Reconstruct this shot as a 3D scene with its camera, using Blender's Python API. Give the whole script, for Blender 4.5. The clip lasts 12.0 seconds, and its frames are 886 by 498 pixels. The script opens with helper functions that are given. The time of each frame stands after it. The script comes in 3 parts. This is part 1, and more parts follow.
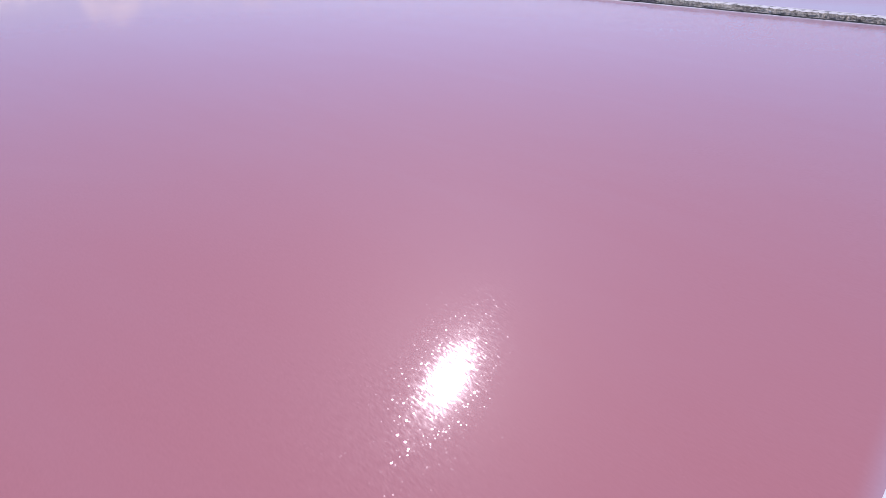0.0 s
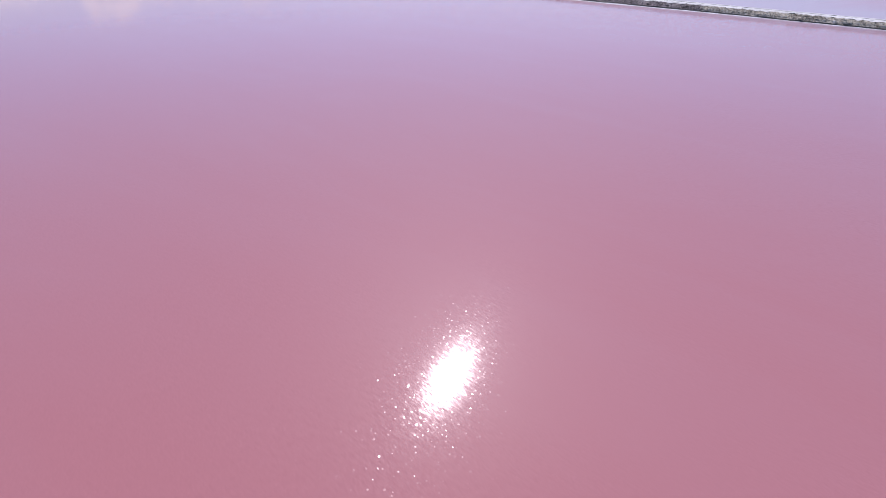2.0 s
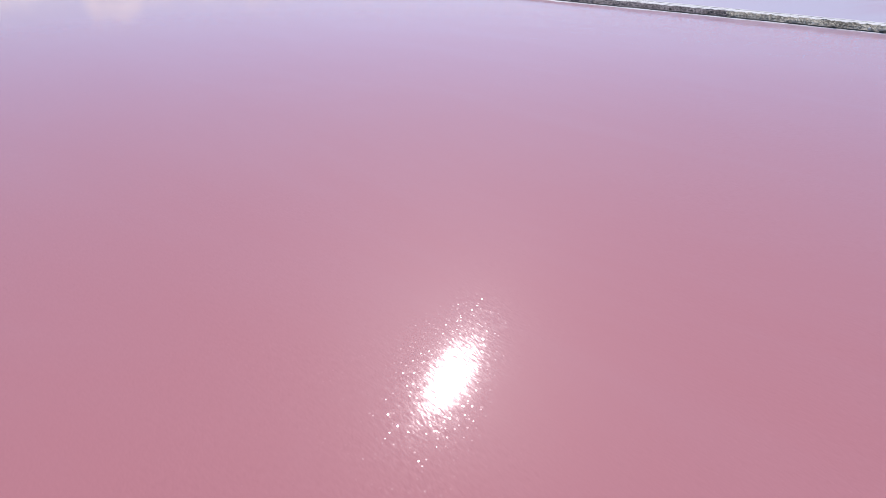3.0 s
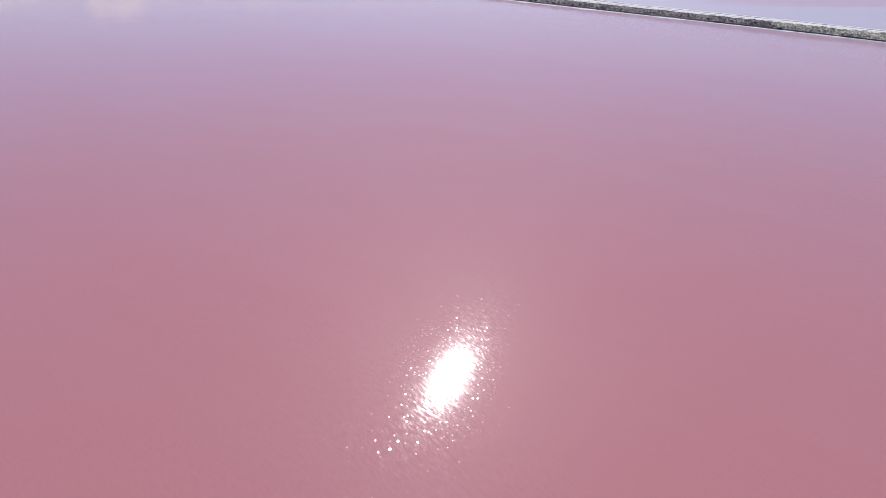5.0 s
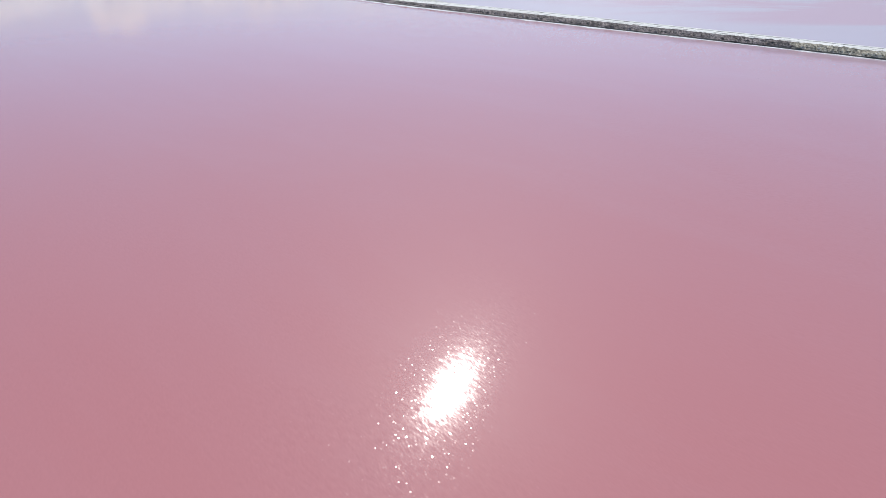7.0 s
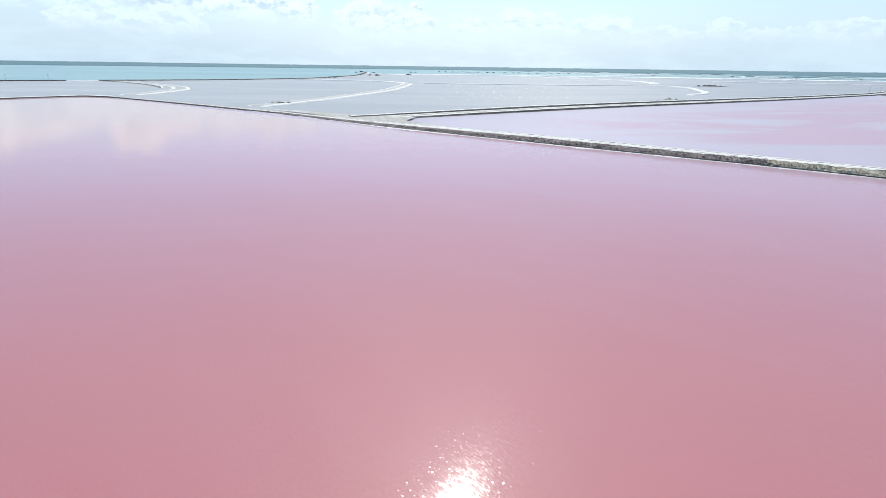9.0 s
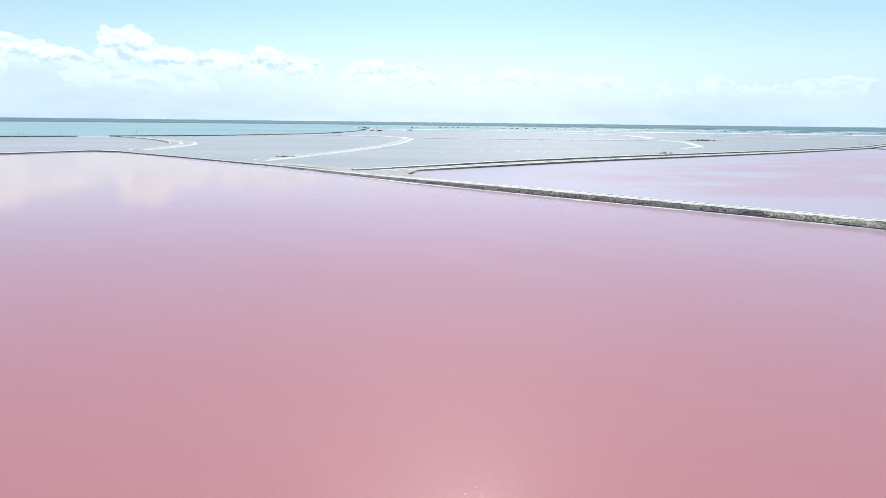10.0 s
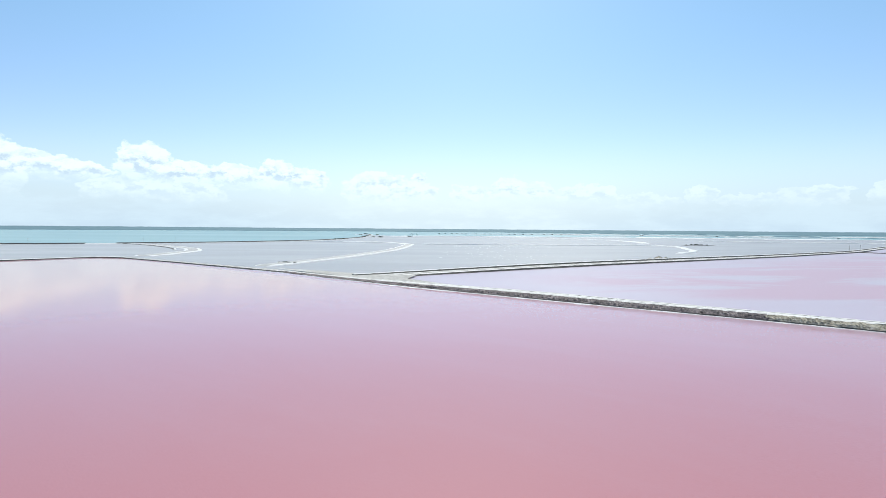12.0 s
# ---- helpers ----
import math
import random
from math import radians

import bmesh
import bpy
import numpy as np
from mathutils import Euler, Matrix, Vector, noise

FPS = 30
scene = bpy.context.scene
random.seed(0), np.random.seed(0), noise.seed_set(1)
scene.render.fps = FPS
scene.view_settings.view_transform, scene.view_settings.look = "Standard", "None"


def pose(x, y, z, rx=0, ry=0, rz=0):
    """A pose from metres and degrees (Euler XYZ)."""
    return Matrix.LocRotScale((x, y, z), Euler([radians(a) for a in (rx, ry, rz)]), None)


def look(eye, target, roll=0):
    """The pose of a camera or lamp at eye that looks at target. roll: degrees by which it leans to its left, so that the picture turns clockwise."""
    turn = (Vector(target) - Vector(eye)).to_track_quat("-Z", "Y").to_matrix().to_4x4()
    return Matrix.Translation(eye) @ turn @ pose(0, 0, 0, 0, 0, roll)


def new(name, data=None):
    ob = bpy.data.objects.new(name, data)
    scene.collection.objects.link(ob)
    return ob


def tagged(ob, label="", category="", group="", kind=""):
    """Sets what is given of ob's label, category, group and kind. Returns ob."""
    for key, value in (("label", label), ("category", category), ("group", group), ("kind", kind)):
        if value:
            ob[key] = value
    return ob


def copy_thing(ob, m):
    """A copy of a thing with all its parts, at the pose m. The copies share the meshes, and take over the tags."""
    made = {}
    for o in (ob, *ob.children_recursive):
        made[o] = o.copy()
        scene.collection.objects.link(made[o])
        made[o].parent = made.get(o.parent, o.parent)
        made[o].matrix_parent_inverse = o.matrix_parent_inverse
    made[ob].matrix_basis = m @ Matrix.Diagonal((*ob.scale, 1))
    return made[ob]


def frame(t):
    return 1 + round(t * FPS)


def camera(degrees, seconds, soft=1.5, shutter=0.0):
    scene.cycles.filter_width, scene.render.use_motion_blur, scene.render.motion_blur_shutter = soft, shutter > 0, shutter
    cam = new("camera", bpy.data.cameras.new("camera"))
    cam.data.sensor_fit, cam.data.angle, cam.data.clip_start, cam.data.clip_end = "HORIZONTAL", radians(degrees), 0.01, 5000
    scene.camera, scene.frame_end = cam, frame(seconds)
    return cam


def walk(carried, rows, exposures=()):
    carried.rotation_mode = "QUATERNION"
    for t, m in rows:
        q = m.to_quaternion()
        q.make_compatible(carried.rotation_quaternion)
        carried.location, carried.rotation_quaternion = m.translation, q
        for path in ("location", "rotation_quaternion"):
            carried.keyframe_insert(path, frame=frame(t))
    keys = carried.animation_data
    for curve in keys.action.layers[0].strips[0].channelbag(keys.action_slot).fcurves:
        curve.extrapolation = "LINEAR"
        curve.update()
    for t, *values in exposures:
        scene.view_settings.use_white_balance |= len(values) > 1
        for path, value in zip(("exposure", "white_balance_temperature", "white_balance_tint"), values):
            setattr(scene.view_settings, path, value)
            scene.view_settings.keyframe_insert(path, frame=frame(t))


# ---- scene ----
cam = camera(82.69, 12.0, soft=0.72)
FLY = 26.0


def heading(x, y, yaw, pitch, roll):
    """A pose at flying height: degrees to the left, up, and the lean to the left."""
    a, p = radians(yaw), radians(pitch)
    way = Vector((-math.sin(a) * math.cos(p), math.cos(a) * math.cos(p), math.sin(p)))
    eye = Vector((x, y, FLY))
    return look(eye, eye + 10 * way, roll)


PATH = [
    (0.0, heading(16.9, -54.5, -0.62, -33.58, 0.69)),
    (0.5, heading(15.2, -48.8, -0.60, -33.63, 0.66)),
    (1.0, heading(13.6, -43.4, -0.57, -33.68, 0.64)),
    (1.5, heading(11.8, -38.6, -0.53, -33.71, 0.62)),
    (2.0, heading(9.7, -34.5, -0.49, -33.69, 0.64)),
    (2.5, heading(7.3, -30.9, -0.46, -33.65, 0.67)),
    (3.0, heading(5.2, -26.8, -0.40, -33.60, 0.73)),
    (5.0, heading(1.2, -9.2, -0.30, -33.69, 1.04)),
    (5.5, heading(0.3, -6.7, -0.27, -33.68, 1.10)),
    (6.0, heading(-0.6, -4.8, -0.25, -33.68, 1.12)),
    (6.5, heading(-0.6, -2.6, -0.25, -33.71, 1.07)),
    (6.75, heading(-0.3, -1.2, -0.26, -33.30, 1.04)),
    (7.0, heading(0.1, -0.2, -0.28, -32.33, 1.00)),
    (7.2, heading(0.1, 0.0, -0.28, -31.20, 0.97)),
    (9.0, heading(0.0, 0.0, -0.22, -19.93, 0.80)),
    (9.5, heading(0.0, 0.0, -0.13, -16.95, 0.72)),
    (10.0, heading(0.0, 0.0, -0.06, -14.12, 0.67)),
    (10.5, heading(0.0, 0.0, -0.02, -11.26, 0.60)),
    (11.0, heading(0.0, 0.0, 0.0, -8.23, 0.52)),
    (11.5, heading(0.0, 0.0, 0.0, -5.22, 0.44)),
    (12.0, heading(0.0, 0.0, 0.0, -2.29, 0.46)),
]
EXPOSURES = [
    (0.0, -0.10, 6000, 32),
    (1.5, -0.07, 6100, 28),
    (2.0, -0.07, 6150, 26),
    (2.5, 0.03, 6200, 22),
    (3.0, 0.06, 6240, 19),
    (5.0, -0.11, 6350, 18),
    (5.5, -0.27, 6350, 19),
    (6.0, -0.20, 6400, 17),
    (6.5, 0.01, 6420, 11),
    (7.0, 0.04, 6440, 9),
    (9.0, 0.22, 6500, 6),
    (10.5, 0.29, 6540, 5),
    (11.5, 0.29, 6560, 5),
    (12.0, 0.22, 6570, 5),
]
walk(cam, PATH, EXPOSURES)

# ---- light ----
SUN_UP, SUN_SIDE = 48.0, 1.8        # degrees above the horizon, degrees to the right of the heading
lamp = bpy.data.lights.new("sun", "SUN")
lamp.energy, lamp.angle, lamp.color = 3.6, radians(0.53), (1.0, 0.95, 0.88)
sun = new("sun", lamp)
a, e = radians(SUN_SIDE), radians(SUN_UP)
to_sun = Vector((math.sin(a) * math.cos(e), math.cos(a) * math.cos(e), math.sin(e)))
sun.matrix_world = look(to_sun * 300, (0, 0, 0))


class Nodes:
    """A small helper that adds and links shader nodes."""

    def __init__(self, tree):
        self.tree = tree
        tree.nodes.clear()

    def add(self, kind, inputs=()):
        node = self.tree.nodes.new(kind)
        return self.fill(node, inputs)

    def fill(self, node, inputs):
        for key, value in dict(inputs).items():
            if isinstance(value, bpy.types.NodeSocket):
                self.tree.links.new(value, node.inputs[key])
            else:
                node.inputs[key].default_value = value
        return node

    def math(self, op, a, b=0.0, c=0.0, clamp=False):
        node = self.add("ShaderNodeMath", {0: a, 1: b, 2: c})
        node.operation, node.use_clamp = op, clamp
        return node.outputs[0]

    def mix(self, f, a, b, blend="MIX"):
        node = self.add("ShaderNodeMix")
        node.data_type, node.blend_type = "RGBA", blend
        return self.fill(node, {0: f, 6: a, 7: b}).outputs[2]

    def step(self, v, lo, hi, out_lo=0.0, out_hi=1.0):
        node = self.add("ShaderNodeMapRange", {0: v, 1: lo, 2: hi, 3: out_lo, 4: out_hi})
        node.interpolation_type = "SMOOTHSTEP"
        return node.outputs[0]

    def noise(self, at, scale, detail=3.0, rough=0.55):
        return self.add("ShaderNodeTexNoise", {"Vector": at, "Scale": scale, "Detail": detail, "Roughness": rough}).outputs[0]

    def place(self, at, turn=0.0, scale=(1, 1, 1)):
        """Coordinates whose first axis points turn degrees from east, then scaled."""
        turned = self.add("ShaderNodeMapping", {"Vector": at, "Rotation": (0, 0, radians(-turn))}).outputs[0]
        return self.add("ShaderNodeMapping", {"Vector": turned, "Scale": scale}).outputs[0]


# Sky: clear above, a bank of fair-weather clouds low over the horizon.
world = bpy.data.worlds.new("sky")
scene.world = world
world.use_nodes = True
n = Nodes(world.node_tree)
sky = n.add("ShaderNodeTexSky")
sky.sky_type, sky.sun_disc, sky.sun_elevation, sky.sun_rotation = "NISHITA", False, e, a
sky.air_density, sky.dust_density, sky.ozone_density = 1.0, 0.4, 1.0
way = n.add("ShaderNodeTexCoord").outputs["Generated"]
sep = n.add("ShaderNodeSeparateXYZ", {0: way})
side = n.math("MULTIPLY", n.math("ARCTAN2", sep.outputs[0], sep.outputs[1]), 180 / math.pi)
rise = n.math("MULTIPLY", n.math("ARCSINE", sep.outputs[2]), 180 / math.pi)
plan = n.add("ShaderNodeCombineXYZ", {0: side, 1: n.math("MULTIPLY", rise, 1.5), 2: 0.0}).outputs[0]
swirl = n.add("ShaderNodeTexNoise", {"Vector": plan, "Scale": 0.75, "Detail": 7.0, "Roughness": 0.56})
off = n.add("ShaderNodeSeparateColor", {0: swirl.outputs[1]})
wob_x = n.math("MULTIPLY_ADD", off.outputs[0], 3.2, n.math("ADD", side, -1.6))
wob_y = n.math("MULTIPLY_ADD", off.outputs[1], 2.0, n.math("ADD", rise, -1.0))
# Cumulus heads: bearing, height of the base, half width, height of the dome (degrees).
HEADS = [(-42.6, 5.4, 3.4, 2.6), (-39.0, 5.5, 3.2, 1.3), (-35.6, 5.2, 2.4, 0.9), (-30.6, 6.0, 2.6, 2.3), (-27.4, 5.3, 2.6, 1.4), (-33.0, 3.7, 3.0, 1.1),
         (-27.5, 3.6, 4.6, 1.2), (-22.8, 5.4, 3.4, 1.3), (-18.3, 5.5, 2.0, 2.0), (-15.2, 5.3, 2.4, 1.4), (-7.4, 4.6, 3.8, 1.8), (-3.0, 4.2, 2.6, 1.0),
         (-2.7, 5.5, 0.7, 0.6), (3.4, 4.0, 3.0, 1.0), (7.4, 4.5, 1.9, 1.5), (10.8, 4.2, 2.1, 1.1), (16.0, 3.9, 3.6, 1.0), (22.0, 3.1, 3.4, 0.8),
         (27.0, 3.7, 1.4, 0.9), (31.0, 3.1, 2.8, 0.6), (34.8, 3.2, 1.9, 0.9), (37.1, 3.6, 1.8, 0.9), (41.5, 3.5, 1.4, 0.9)]
cover = under = None
for az, base, wide, tall in HEADS:
    u = n.math("DIVIDE", n.math("SUBTRACT", wob_x, az), wide)
    v = n.math("DIVIDE", n.math("SUBTRACT", wob_y, base), tall)
    low = n.math("MULTIPLY", n.math("MINIMUM", v, 0.0), 0.4)
    up = n.math("MAXIMUM", v, 0.0)
    d = n.math("ADD", n.math("MULTIPLY", u, u), n.math("ADD", n.math("MULTIPLY", up, up), n.math("MULTIPLY", low, low)))
    m = n.math("MULTIPLY", n.step(d, 1.04, 0.78), n.step(v, -1.3, 0.35, 0.0, min(1.0, (base - 1.7) / 3.4)))
    belly = n.math("MULTIPLY", m, n.math("MULTIPLY", n.step(v, 0.62, 0.1), n.step(d, 0.8, 0.3)))
    cover = m if cover is None else n.math("MAXIMUM", cover, m)
    under = belly if under is None else n.math("MAXIMUM", under, belly)
# A hazier, broken deck under the heads, all round the horizon.
deck_at = n.add("ShaderNodeCombineXYZ", {0: n.math("MULTIPLY", sep.outputs[0], 9.0), 1: n.math("MULTIPLY", sep.outputs[1], 9.0), 2: n.math("MULTIPLY", sep.outputs[2], 30.0)}).outputs[0]
puffs = n.noise(deck_at, 1.0, 6.0, 0.6)
deck = n.math("MULTIPLY", n.step(puffs, 0.40, 0.66), n.step(rise, 6.0, 2.0))
haze = n.step(rise, 9.8, 0.0, 0.0, 1.0)
grain = n.noise(plan, 1.1, 6.0, 0.65)
above = n.noise(n.add("ShaderNodeVectorMath", {0: plan, 1: (0.25, 0.85, 0.0)}).outputs[0], 0.55, 5.0, 0.6)
body = n.step(n.math("SUBTRACT", n.noise(plan, 0.55, 5.0, 0.6), above), -0.14, 0.08)
shade = n.math("MULTIPLY", n.math("SUBTRACT", 1.0, body), n.math("MULTIPLY_ADD", under, 0.9, 0.3))
cloud = n.mix(shade, (8.4, 9.6, 10.5, 1), (5.4, 6.7, 8.2, 1))
clear = n.mix(1.0, sky.outputs[0], n.mix(n.step(rise, 6.0, 24.0), (1.03, 1.07, 1.25, 1), (1.00, 1.21, 1.27, 1)), "MULTIPLY")
glare = n.step(n.math("ABSOLUTE", n.math("SUBTRACT", side, SUN_SIDE)), 32.0, 4.0)
col = n.mix(haze, clear, n.mix(glare, (5.45, 6.75, 8.2, 1), (6.4, 7.6, 8.7, 1)))
col = n.mix(n.math("MULTIPLY", deck, 0.6), col, n.mix(glare, (6.3, 7.7, 9.0, 1), (7.5, 8.7, 9.6, 1)))
veil = n.step(side, -12.0, 12.0, 1.0, 0.8)
col = n.mix(n.math("MULTIPLY", n.math("MULTIPLY", cover, veil), n.step(grain, 0.25, 0.50, 0.72, 0.97)), col, cloud)
back = n.add("ShaderNodeBackground", {0: col, 1: 0.1})
n.add("ShaderNodeOutputWorld", {0: back.outputs[0]})


# ---- materials ----
def material(name):
    m = bpy.data.materials.new(name)
    m.use_nodes = True
    n = Nodes(m.node_tree)
    out = n.add("ShaderNodeOutputMaterial")
    at = n.add("ShaderNodeNewGeometry").outputs["Position"]
    return m, n, out, at


def water(name, tones, patch_turn=0.0, patch_scale=(0.012, 0.03, 1), lo=0.3, hi=0.7, steep=1.0, gloss=0.05, skin=0.5, glow=0.15, lee=0.0, sparkle=0.0, pale_edges=(), dense=1.45, chop=0.0, feather=0.0, fleck=0.06):
    """Brine: a cloudy colour under a glossy skin whose fine wind ripples tilt the surface a degree or two."""
    m, n, out, at = material(name)
    big = n.add("ShaderNodeTexNoise", {"Vector": n.place(at, patch_turn, patch_scale), "Scale": 1.0, "Detail": 6.0, "Roughness": 0.62, "Distortion": feather}).outputs[0]
    small = n.noise(n.place(at, 20, (0.25, 0.1, 1)), 1.0, 3.0)
    t = n.math("MULTIPLY_ADD", n.math("SUBTRACT", small, 0.5), fleck, big)
    deep, clear = n.step(t, lo, hi), 1.0
    for turn, shallow, full, ragged in pale_edges:
        across = n.add("ShaderNodeSeparateXYZ", {0: n.place(at, turn)}).outputs[0]
        clear = n.math("MULTIPLY", clear, n.step(n.math("MULTIPLY_ADD", big, ragged, n.math("ADD", across, -0.5 * ragged)), shallow, full))
    deep = n.math("MULTIPLY", deep, clear)
    broken = n.math("SUBTRACT", 1.0, clear)
    col = n.mix(deep, (*tones[0], 1), (*tones[1], 1))
    wind = n.add("ShaderNodeTexNoise", {"Vector": n.place(at, 50, (6.6, 1.3, 1)), "Scale": 1.0, "Detail": 1.0, "Roughness": 0.5, "Distortion": 0.35})
    cross = n.add("ShaderNodeTexNoise", {"Vector": n.place(at, 24, (8.0, 2.2, 1)), "Scale": 1.0, "Detail": 0.0})
    gusts = n.step(n.noise(n.place(at, 60, (0.16, 0.09, 1)), 1.0, 2.0), 0.3, 0.7, 0.6, 1.35)
    downwind = n.add("ShaderNodeSeparateXYZ", {0: n.place(at, 53)}).outputs[0]
    ruffled = n.step(downwind, 40.0, 125.0)
    gusts = n.math("MULTIPLY", gusts, n.math("MULTIPLY_ADD", ruffled, lee, 1.0))
    one, two = n.add("ShaderNodeSeparateColor", {0: wind.outputs[1]}), n.add("ShaderNodeSeparateColor", {0: cross.outputs[1]})
    main = n.math("MULTIPLY", n.math("ADD", n.math("MULTIPLY_ADD", two.outputs[0], 0.6, one.outputs[0]), -0.8), gusts)
    side = n.math("MULTIPLY", n.math("ADD", n.math("MULTIPLY_ADD", two.outputs[1], 0.6, one.outputs[1]), -0.8), gusts)
    k, c, w = 0.15 * steep, math.cos(radians(43)), math.sin(radians(43))
    dx = n.math("ADD", n.math("MULTIPLY", main, k * c), n.math("MULTIPLY", side, -0.28 * k * w))
    dy = n.math("ADD", n.math("MULTIPLY", main, k * w), n.math("MULTIPLY", side, 0.28 * k * c))
    lean = n.add("ShaderNodeCombineXYZ", {0: c, 1: w, 2: 0.0}).outputs[0]
    # Small steep wavelets, a hand or two across, stand on the ripples here and there and catch the sun one by one.
    cells = n.add("ShaderNodeTexVoronoi", {"Vector": at, "Scale": 4.4, "Randomness": 1.0})
    pick = n.add("ShaderNodeSeparateColor", {0: cells.outputs["Color"]})
    round_top = n.math("MULTIPLY", n.math("MULTIPLY_ADD", ruffled, -0.8, 1.0), n.math("MULTIPLY", n.step(cells.outputs["Distance"], 0.40, 0.30), n.math("GREATER_THAN", pick.outputs[2], 1.0 - sparkle)))
    steepness = n.math("MULTIPLY_ADD", pick.outputs[0], 1.7, -0.7)
    steepness = n.math("MULTIPLY", n.math("MULTIPLY", n.math("POWER", steepness, 3.0), 0.09), gusts)
    aside = n.math("MULTIPLY", n.math("POWER", n.math("MULTIPLY_ADD", pick.outputs[1], 2.0, -1.0), 3.0), 0.03)
    cell_x = n.math("ADD", n.math("MULTIPLY", steepness, c), n.math("MULTIPLY", aside, -w))
    cell_y = n.math("ADD", n.math("MULTIPLY", steepness, w), n.math("MULTIPLY", aside, c))
    skins = []
    for rough, aniso, calm, crest in ((gloss, 0.3, 1.0, 1.0), (gloss * 2.5, 0.52, 0.45, 0.0)):
        sx = n.math("MULTIPLY_ADD", n.math("MULTIPLY", round_top, crest), cell_x, n.math("MULTIPLY", dx, calm))
        sy = n.math("MULTIPLY_ADD", n.math("MULTIPLY", round_top, crest), cell_y, n.math("MULTIPLY", dy, calm))
        up = n.add("ShaderNodeCombineXYZ", {0: sx, 1: sy, 2: 1.0}).outputs[0]
        tilt = n.add("ShaderNodeVectorMath", {0: up})
        tilt.operation = "NORMALIZE"
        sheen = n.math("MULTIPLY_ADD", broken, chop, n.math("MULTIPLY_ADD", ruffled, 0.11 * lee, n.math("MULTIPLY_ADD", round_top, 0.06 * crest, rough)))
        s = n.add("ShaderNodeBsdfPrincipled", {"Base Color": col, "Roughness": sheen, "IOR": dense, "Specular IOR Level": skin, "Coat Weight": glow, "Coat Roughness": 0.30,
                                               "Coat IOR": 1.34, "Anisotropic": aniso, "Tangent": lean, "Normal": tilt.outputs[0], "Coat Normal": tilt.outputs[0]})
        skins.append(s.outputs[0])
    both = n.add("ShaderNodeMixShader", {0: 0.45, 1: skins[0], 2: skins[1]})
    n.tree.links.new(both.outputs[0], out.inputs[0])
    return m


def earth(name, dark, light, scale=1.0, rough=0.95, relief=0.05, salt=0.0, streak=0.0, crisp=0.11):
    """Dry ground: two tones at two scales, stones and clods as fine relief, slumps as streaks, and specks of salt."""
    m, n, out, at = material(name)
    big = n.noise(at, 0.22 * scale, 4.0)
    fine = n.noise(at, 3.2 * scale, 6.0, 0.7)
    mixed = n.math("MULTIPLY_ADD", fine, 0.65, n.math("MULTIPLY", big, 0.35))
    if streak:
        slump = n.noise(n.place(at, -18, (1.7, 0.45, 1.0)), 1.0, 4.0, 0.65)
        mixed = n.math("ADD", n.math("MULTIPLY", mixed, 1 - streak), n.math("MULTIPLY", slump, streak))
    col = n.mix(n.step(mixed, 0.51 - crisp, 0.51 + crisp), (*dark, 1), (*light, 1))
    if salt:
        crust = n.step(n.noise(at, 0.9 * scale, 5.0, 0.65), 0.64 - 0.2 * salt, 0.74 - 0.2 * salt)
        col = n.mix(crust, col, (0.74, 0.73, 0.70, 1))
    bump = n.add("ShaderNodeBump", {"Strength": 0.9, "Distance": relief, "Height": mixed if streak else fine})
    s = n.add("ShaderNodeBsdfPrincipled", {"Base Color": col, "Roughness": rough, "Specular IOR Level": 0.25, "Normal": bump.outputs[0]})
    n.tree.links.new(s.outputs[0], out.inputs[0])
    return m


# A narrow pale lilac edge at the dikes' foot paints in missing sky reflection. At the near shore it is a shelf of salt
# under the brine. Small waves break both.
PINK = water("pink brine", [(0.54, 0.41, 0.46), (0.535, 0.184, 0.168)], -37, (0.014, 0.045, 1), -2.2, 0.8, 0.9, 0.026, 0.85, 0.025, 0.22, 0.6, pale_edges=((53.1, 176.0, 160.0, 5.0), (142.3, 484.0, 462.0, 5.0), (-45.0, 58.2, 55.4, 1.0)), dense=1.80, chop=0.24, feather=0.6)
# Paler and more lilac over the shoals along both of its dikes.
ROSE = water("pale rose brine", [(0.53, 0.450, 0.515), (0.54, 0.364, 0.424)], 16, (0.006, 0.020, 1), 0.36, 0.56, 2.0, 0.2, 0.14, 0.0, pale_edges=((53.1, 190.0, 275.0, 150.0), (124.8, 235.0, 150.0, 150.0)), feather=0.9, fleck=0.14)
GREY = water("grey brine", [(0.35, 0.330, 0.322), (0.42, 0.394, 0.378)], 0, (0.004, 0.016, 1), steep=2.5, gloss=0.2, skin=0.18, glow=0.0, fleck=0.22)
TEAL = water("lagoon water", [(0.185, 0.335, 0.335), (0.24, 0.385, 0.385)], 0, (0.0006, 0.004, 1), steep=2.5, gloss=0.2, skin=0.18, glow=0.0)
SALT = earth("white salt crust", (0.66, 0.65, 0.63), (0.86, 0.85, 0.82), 1.6, 0.8, 0.03)
ROAD = earth("pale graded limestone road", (0.68, 0.66, 0.61), (0.84, 0.81, 0.76), 0.5, 0.95, 0.02, 0.25)
RUT = earth("compacted wheel rut", (0.17, 0.16, 0.14), (0.30, 0.28, 0.25), 1.0, 0.95, 0.03)
CLOD = earth("dark marl rubble", (0.072, 0.058, 0.054), (0.45, 0.375, 0.35), 1.0, 0.95, 0.5, 0.0, 0.35, 0.09)
# Wet marl, darkened further to hold the shade on the dikes' near sides.
BANK = earth("dark marl bank, wet and shaded", (0.05, 0.046, 0.042), (0.17, 0.155, 0.135), 0.7, 0.9, 0.14)
SPOIL = earth("grey-green spoil earth", (0.135, 0.115, 0.083), (0.72, 0.64, 0.50), 0.85, 0.95, 0.4, 0.18, 0.35, 0.10)
